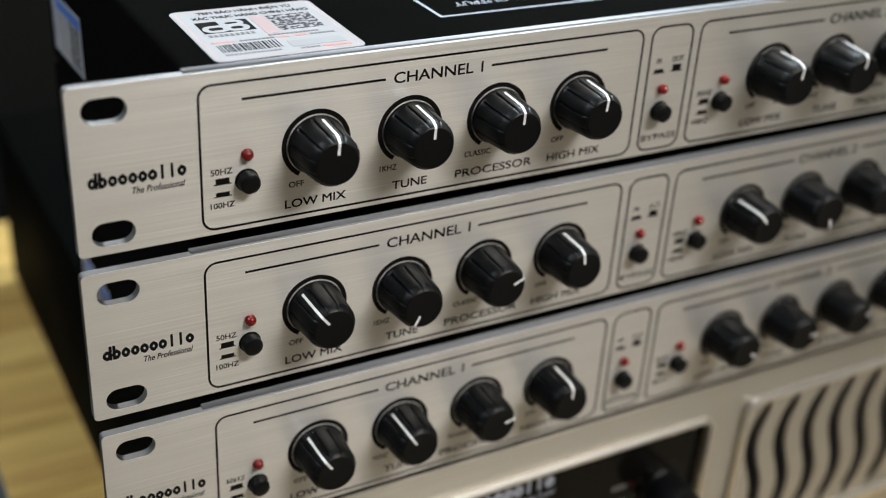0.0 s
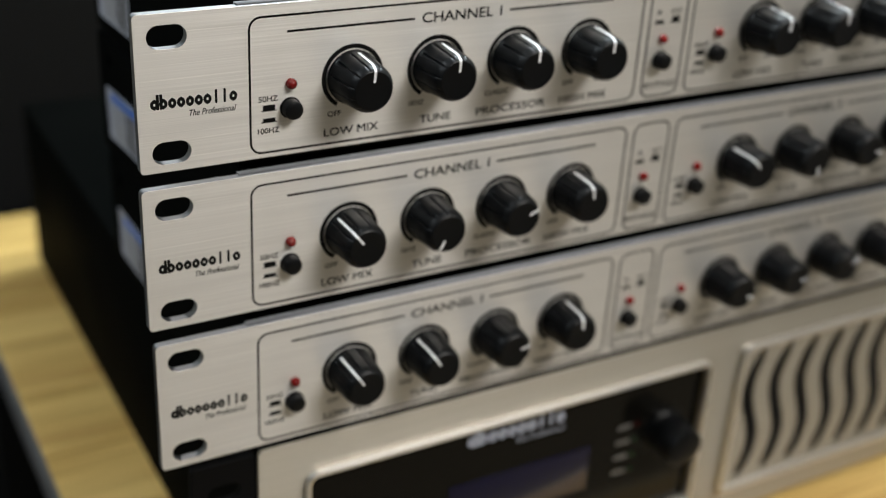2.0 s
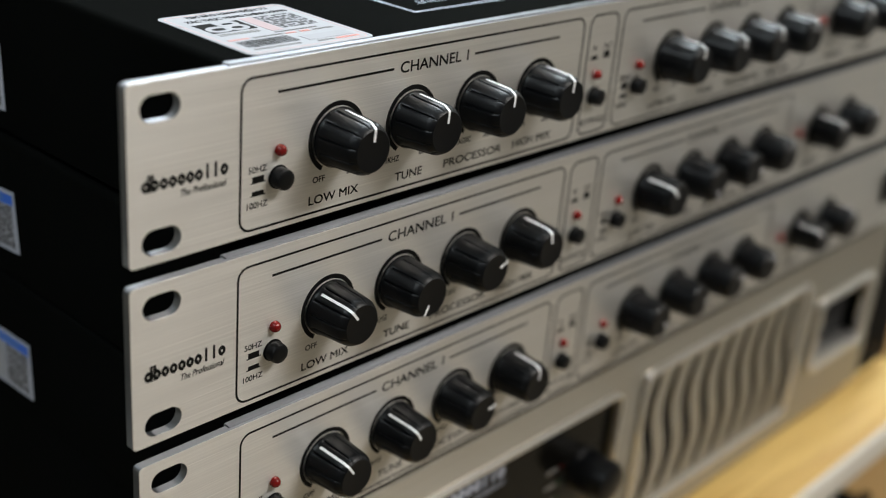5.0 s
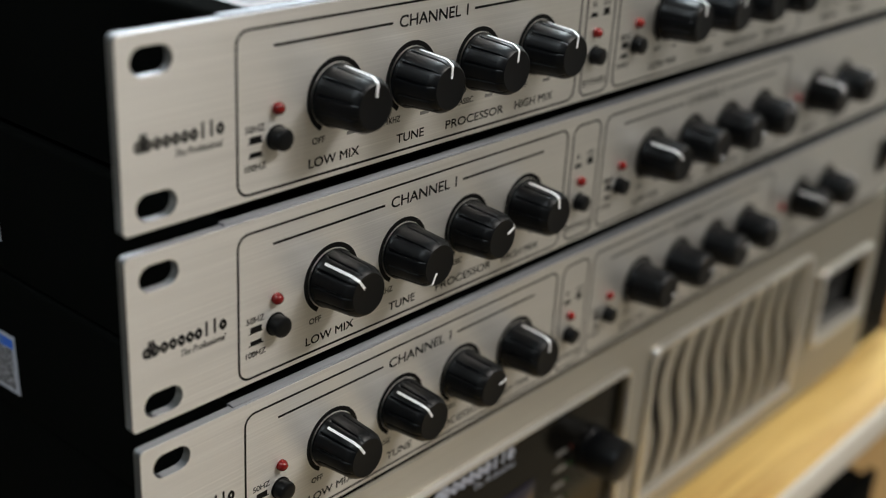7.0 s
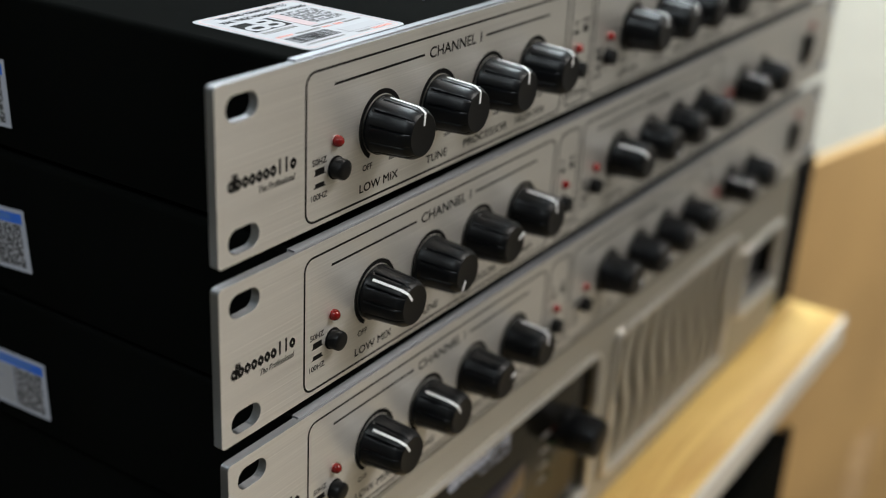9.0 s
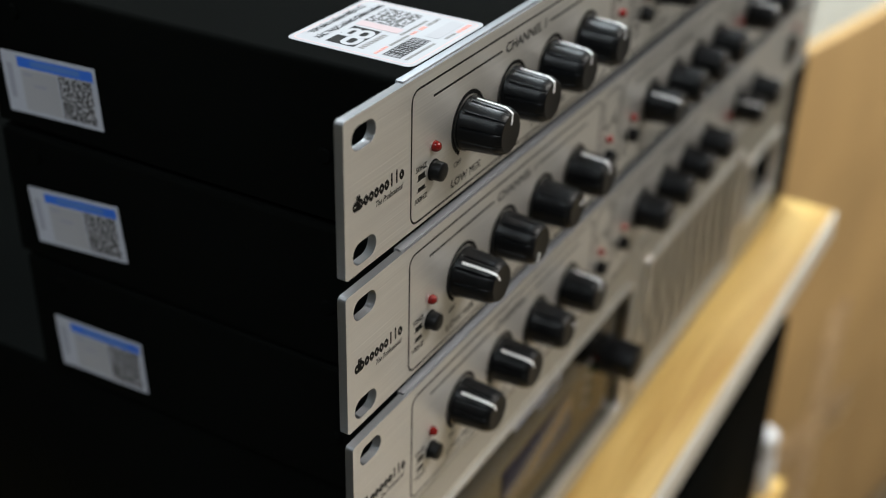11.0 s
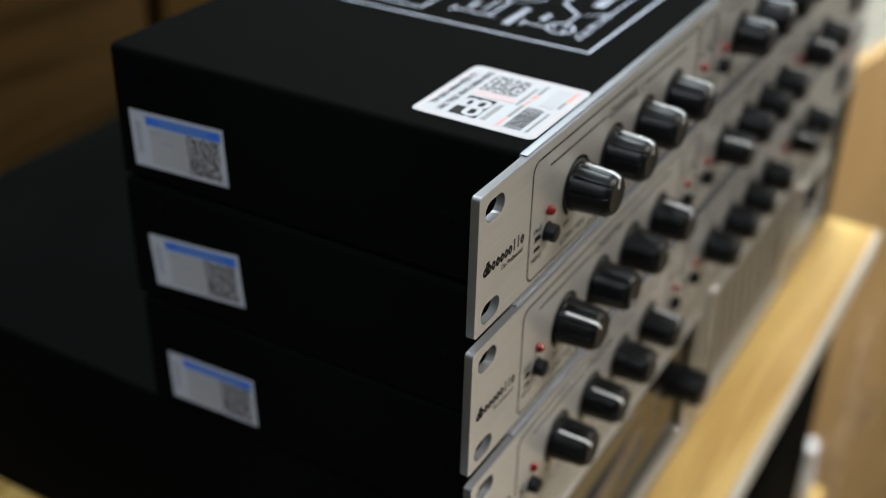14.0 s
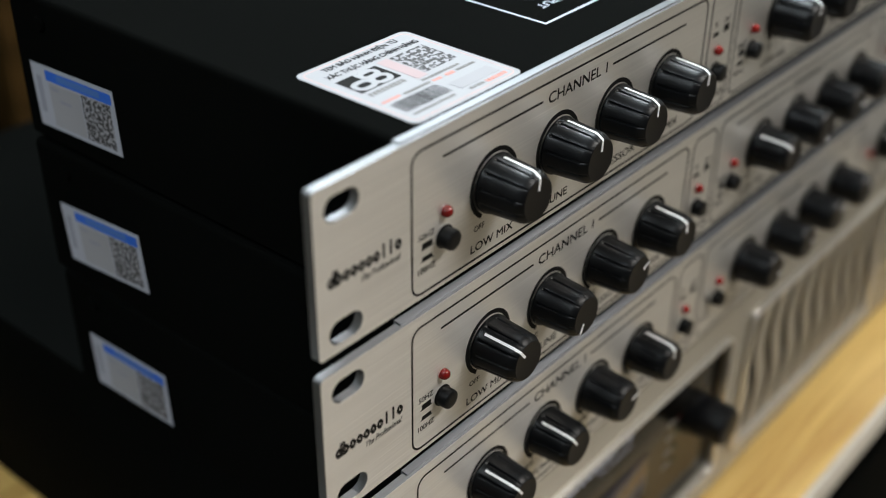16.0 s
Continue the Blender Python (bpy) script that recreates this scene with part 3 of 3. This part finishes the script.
UNITS = []
SETTINGS = [  # pointer angles, clockwise from the top
    ((4, 2, 2, 4), (4, 3, 3, 2), (0, 0)),
    ((-38, 208, 66, -8), (-40, 170, 100, 20), (-30, 10)),
    ((-34, -32, 78, 0), (118, 96, 60, 40), (-48, 10)),
]
SIDE_LABELS = [(147.0, H - 21.6, 2.5), (144.3, H - 20.2, 4.8), (143.3, H - 22.0, 2.2)]
LABELS = ["silver rack sound processor with black knobs, uppermost of the stack", "silver rack sound processor with black knobs, between two others", "silver rack sound processor with black knobs, resting on the amplifier"]
for n in range(3):
    u = thing("sound_processor", LABELS[n], "audio processor", (X0 + (0, -0.0002, 0.0008)[n], Y0 - (0, 0, 0.0008)[n], Z0 - H * MM - PITCH * n + (0, 0.0002, 0.0004)[n]), "stacked sound processors")
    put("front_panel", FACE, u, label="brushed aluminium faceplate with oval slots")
    put("case", COVER, u, label="black powder-coated steel case")
    put("front_lip", LIP, u)
    for fx in (60, 420):
        for fy in (24, 130):
            put("foot", FOOT_ME, u, (fx, fy, -4.5))
    for sy, sz in ((25.5, H - 26.6), (138, H - 8)):
        put("screw", SCREW_ME, u, (28.6, sy, sz), (0, 0, -90))
    one, two, master = SETTINGS[n]
    channel(u, 0, "1", one, False)
    channel(u, 152.8, "2", two, True)
    frame_line(u, 165.8, 181.3, -42.6, -3.5)
    legend(u, "IN", 168.9, -14.9, 1.7, 1.6)
    legend(u, "OUT", 174.6, -14.9, 4.2, 1.6)
    dash(u, "switch_symbol", [(168.5, 171.7, -17.7, -16.7), (167.9, 172.3, -18.0, -17.7)])
    dash(u, "switch_symbol", [(175.1, 178.2, -17.7, -15.8), (174.5, 178.8, -18.0, -17.7)])
    put("indicator_led", LED_B_ME, u, (172.3, 0, H - 23.0), label="small red indicator lamp")
    put("push_button", BUTTON_ME, u, (172.3, 0, H - 30.0), label="round black push button")
    put("button_collar", COLLAR_ME, u, (172.3, 0, H - 30.0))
    legend(u, "BYPASS", 167.2, -39.4, 12.8, 2.0)
    put("indicator_led", LED_B_ME, u, (327.5, 0, H - 23.0), label="small red indicator lamp")
    for x, a in zip((344.0, 371.5), master):
        knob(u, x, a)
        dash(u, "scale_end_mark", [(x - 7.4, x - 4.0, -34.6, -33.7)], GREY_INK)
        dash(u, "scale_end_mark", [(x + 4.2, x + 7.6, -34.6, -33.7)], GREY_INK)
        dash(u, "knob_caption", [(x - 7, x + 7, -40.0, -38.2)], GREY_INK)
    rocker(u, 438.0)
    brand_shapes(u, 3.8, H - 26.0, 24.0, 4.2, INK)
    put("slogan", lettering("The Professional", 13.0, 1.7, INK, 0.3, 0.0, 0.06), u, (14.2, 0, H - 28.7))
    side_label(u, *SIDE_LABELS[n])
    if n == 0:
        warranty_sticker(u)
        diagram(u)
    UNITS.append(u)

# ---- the amplifier under the stack ----
AH = 96.0
amp = thing("power_amplifier", "silver and black power amplifier standing on the wooden shelf", "amplifier", (X0, Y0, SHELF + 0.0035))


def wave(cx, z0, z1, swing, wide, steps=26):
    """A sinuous slot with pointed ends."""
    left, right = [], []
    for i in range(steps + 1):
        f = i / steps
        x = cx + swing * math.sin(2 * math.pi * (f * 1.12 - 0.06))
        w = wide * min(1.0, 0.35 + 2.6 * math.sin(math.pi * f)) / 2
        left.append((x - w, z0 + (z1 - z0) * f))
        right.append((x + w, z0 + (z1 - z0) * f))
    return left + right[::-1]


AX0, AX1 = 32.3, 466.0
WIN = (50.0, 219.0, 16.0, 81.5)
GR = (236.0, 377.0, 12.0, 85.5)
HAND = (396.0, 449.0, 32.5, 67.0)
holes = [rounded(WIN[0], WIN[1], WIN[2], WIN[3], 4), rounded(HAND[0], HAND[1], HAND[2], HAND[3], 3)]
holes += [wave(GR[0] + 12.2 + 14.6 * i, GR[2] + 5, GR[3] - 5, 3.6, 6.2) for i in range(9)]
put("front_panel", plate("front_panel", [rounded(AX0, AX1, 0, AH, 1.5)] + holes, 1.0, 2.4, AMP_ALU), amp, label="satin aluminium front with wavy ventilation slots")
put("window_rim", plate("window_rim", ring_outline(WIN[0] - 2.2, WIN[1] + 2.2, WIN[2] - 2.2, WIN[3] + 2.2, 5, 2.1), -1.4, 1.4, RIM_ALU, 0.9), amp)
put("grille_rim", plate("grille_rim", ring_outline(GR[0], GR[1], GR[2], GR[3], 4, 3.0), -1.6, 1.4, RIM_ALU, 1.1), amp)
put("handle_rim", plate("handle_rim", ring_outline(HAND[0] - 4, HAND[1] + 4, HAND[2] - 4, HAND[3] + 4, 5, 3.6), -2.4, 1.4, RIM_ALU, 1.4), amp)
put("handle_lip", mesh_from(box_bm(HAND[0] + 1, HAND[1] - 1, -1.6, 7.5, HAND[2] + 0.3, HAND[2] + 2.6, 0.9), "handle_lip", RIM_ALU, True), amp, label="polished lower lip of the hand hole")
put("handle_recess", plate("handle_recess", ring_outline(HAND[0] - 1.2, HAND[1] + 1.2, HAND[2] - 1.2, HAND[3] + 1.2, 4, 1.3), 2.5, 8.6, CHASSIS), amp)
put("grip", mesh_from(box_bm(HAND[0] + 6, HAND[1] - 6, 9, 15, HAND[2] + 12, HAND[2] + 20, 2.5), "grip", RUBBER, True), amp)
put("window", box("window", WIN[0] - 3, WIN[1] + 3, 2.6, 5.4, WIN[2] - 3, WIN[3] + 3, WINDOW), amp, label="smoked black display window")
# Black sheet behind the slots: their inner shade is put into its colour.
put("slot_backing", box("slot_backing", GR[0] - 2, AX1 - 8, 9, 10, 4, AH - 4, HOLE), amp, label="near-black plate that darkens the slots from behind")
put("case", box("case", AX0 + 1, AX1 - 1, 17.5, 350, 0.5, AH - 1.5, CHASSIS, 1.0), amp, label="black painted steel case")
put("frame_top", box("frame_top", AX0 + 1, AX1 - 1, 5.2, 17.4, AH - 3.5, AH - 1.5, CHASSIS), amp)
put("frame_side", box("frame_side", AX0 + 1, AX0 + 3, 5.2, 17.4, 0.5, AH - 3.6, CHASSIS), amp)
put("frame_side", box("frame_side", AX1 - 3, AX1 - 1, 5.2, 17.4, 0.5, AH - 3.6, CHASSIS), amp)
for e0, e1 in ((10.5, AX0 - 0.4), (AX1 + 0.4, 506.0)):
    put("rack_ear", plate("rack_ear", [rounded(e0, e1, 0, AH - 1, 1.5)] + [oval((e0 + e1) / 2, z, 11, 6.4) for z in (AH - 13, 12)], 2.2, 5.2, BLACK_BOX, 0.4), amp, label="black rack mounting ear")
put("display", box("display", 105, 167, 2.2, 2.7, 37, 57, LCD, 0.1), amp, label="unlit dark blue display")
brand_shapes(amp, 111.5, 72.5, 42.0, 6.8, WHITE_INK, 2.5)
put("slogan", lettering("The Professional", 22.0, 2.4, WHITE_INK, 0.3), amp, (132, 2.5, 68.8))
for i, m in enumerate((LED_DIM, LED_GREEN, LED_GREEN, LED_GREEN)):
    zz = 61.0 - 7.1 * i
    put("meter_led", lathe("meter_led", [(0.9, 0), (0.9, 0.4), (0.5, 0.6)], m, 14), amp, (188.4, 2.5, zz))
    put("meter_caption", bars("meter_caption", [(179.6, 186.2, zz - 0.8, zz + 0.8)], GREY_INK), amp, (0, 2.5, 0))
dial = put("dial", lathe("dial", [(9.1, 0), (9.1, 1.6), (8.6, 2.2), (8.2, 13.8), (7.6, 15.0), (6.8, 15.4)], KNOB, 66, lambda i, k: 0.35 * (i % 3 == 0) * (k in (2, 3))), amp, (202.0, 2.5, 54.8), label="large black level dial")
DOT = lathe("dial_dot", [(0.5, 0.0), (0.5, 0.06)], DIM_INK, 10)
for i in range(11):
    w = radians(-140 + 28 * i)
    put("dial_dot", DOT, amp, (202.0 + 11.2 * math.sin(w), 2.5, 54.8 + 11.2 * math.cos(w)))

# ---- round the shelf ----
carton = thing("folded_carton", "flattened brown cardboard carton with packing tape, standing upright beside the shelf", "cardboard box", (X0 + 0.520, Y0 + 0.061, 0.0), turn=-12)
TOPZ = (Z0 - 0.197) * 1000
put("outer_sheet", box("outer_sheet", 0, 980, 0, 7, 0, TOPZ, CARD, 1.5), carton)
put("inner_sheet", box("inner_sheet", 6, 985, 9.5, 16.5, 0, TOPZ - 5, CARD, 1.5), carton)
put("crease", box("crease", 468, 471, -0.6, 0.2, 2, TOPZ - 2, CARD, 0.2), carton)
put("tape", box("tape", 130, 400, -0.5, 0.3, -24, 24, TAPE, 0.1), carton, (0, 0, TOPZ - 430), (0, 4, 0), "pale brown packing tape")
put("tape", box("tape", 290, 338, -0.9, 0.3, 0, TOPZ - 300, TAPE, 0.1), carton, label="pale brown packing tape")

# Cartons in a dim corner, built as a cabinet; the dimness is in its colour.
cab = thing("cabinet", "shaded brown cartons behind the shelf, built as a cabinet in darkened brown", "cabinet", (0.266, 0.79, 0.0))
put("side_panel", box("side_panel", 0, 18, 0, 400, 0, 1250, SHADED_BROWN, 1), cab)
put("side_panel", box("side_panel", 566, 584, 0, 400, 0, 1250, SHADED_BROWN, 1), cab)
put("back_panel", box("back_panel", 18.5, 565.5, 390, 400, 0, 1250, SHADED_BROWN), cab)
put("top_panel", box("top_panel", -4, 589, -5, 402, 1250.5, 1270, SHADED_BROWN, 1), cab)
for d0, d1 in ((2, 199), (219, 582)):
    put("door", box("door", d0, d1, -19, -1, 20, 1245, SHADED_BROWN, 2), cab)
# Near-black strip for the shade between two cartons.
put("dark_gap_strip", box("dark_gap_strip", 199.5, 218.5, 2, 12, 20, 1245, HOLE), cab)

spk = thing("loudspeaker", "black vinyl-covered loudspeaker cabinet standing behind the shelf", "loudspeaker", (-0.20, 0.79, 0.0))
put("cabinet", box("cabinet", 0, 458, 0, 320, 0, 1050, BLACK_BOX, 6), spk)
put("front_grille", box("front_grille", 15, 443, -8, -0.5, 20, 1030, RUBBER, 4), spk, label="black cloth front grille")

# Black box with a grille, added where the floor lies in shade.
dark_box = thing("floor_shade_box", "added black box beside the shelf, in place of the floor's shade", "loudspeaker", (-0.36, 0.20, 0.0))
put("cabinet", box("cabinet", 0, 330, 0, 480, 0, 430, BLACK_BOX, 6), dark_box)
put("front_grille", box("front_grille", 15, 315, -8, -0.5, 20, 410, RUBBER, 4), dark_box, label="black cloth front grille")

# things on the lower board
LOW = SHELF - 0.230
WHITE_CAP = lathe("cap", [(10.5, 36.2), (10.8, 37), (10.8, 50), (9.8, 52), (4, 52.6)], WHITE_PL, 28)
BOTTLE = [(1, 0), (11, 0), (11.9, 1.5), (11.9, 29), (9.5, 35), (9.5, 36)]
CLEAR_BODY = lathe("bottle_body", BOTTLE, WHITE_PL, 28)
BLUE_BODY = lathe("bottle_body", BOTTLE, BLUE, 28)
for sx, sy, body, label in ((496, -18, CLEAR_BODY, "small white bottle with a white cap on the lower board"),
                            (487, 9, BLUE_BODY, "small blue bottle with a white cap on the lower board")):
    bt = thing("bottle", label, "bottle", (X0 + sx * MM, Y0 + sy * MM, LOW + 0.0005), "bottles on the lower board")
    put("bottle_body", body, bt, (0, 0, 0), (-90, 0, 0))
    put("cap", WHITE_CAP, bt, (0, 0, 0), (-90, 0, 0), "white screw cap")
dev = thing("black_device", "black boxed device on the lower wooden board", "audio device", (X0, Y0, LOW + 0.0005))
put("case", box("case", 40, 466, -18, 330, 4, 164, CHASSIS, 2), dev)
put("front_plate", box("front_plate", 36, 470, -24, -18.5, 2, 166, CHASSIS, 1), dev)
for fx in (60, 440):
    for fy in (10, 300):
        put("foot", box("foot", -8, 8, -8, 8, 0, 4, RUBBER, 0.5), dev, (fx, fy, 0))
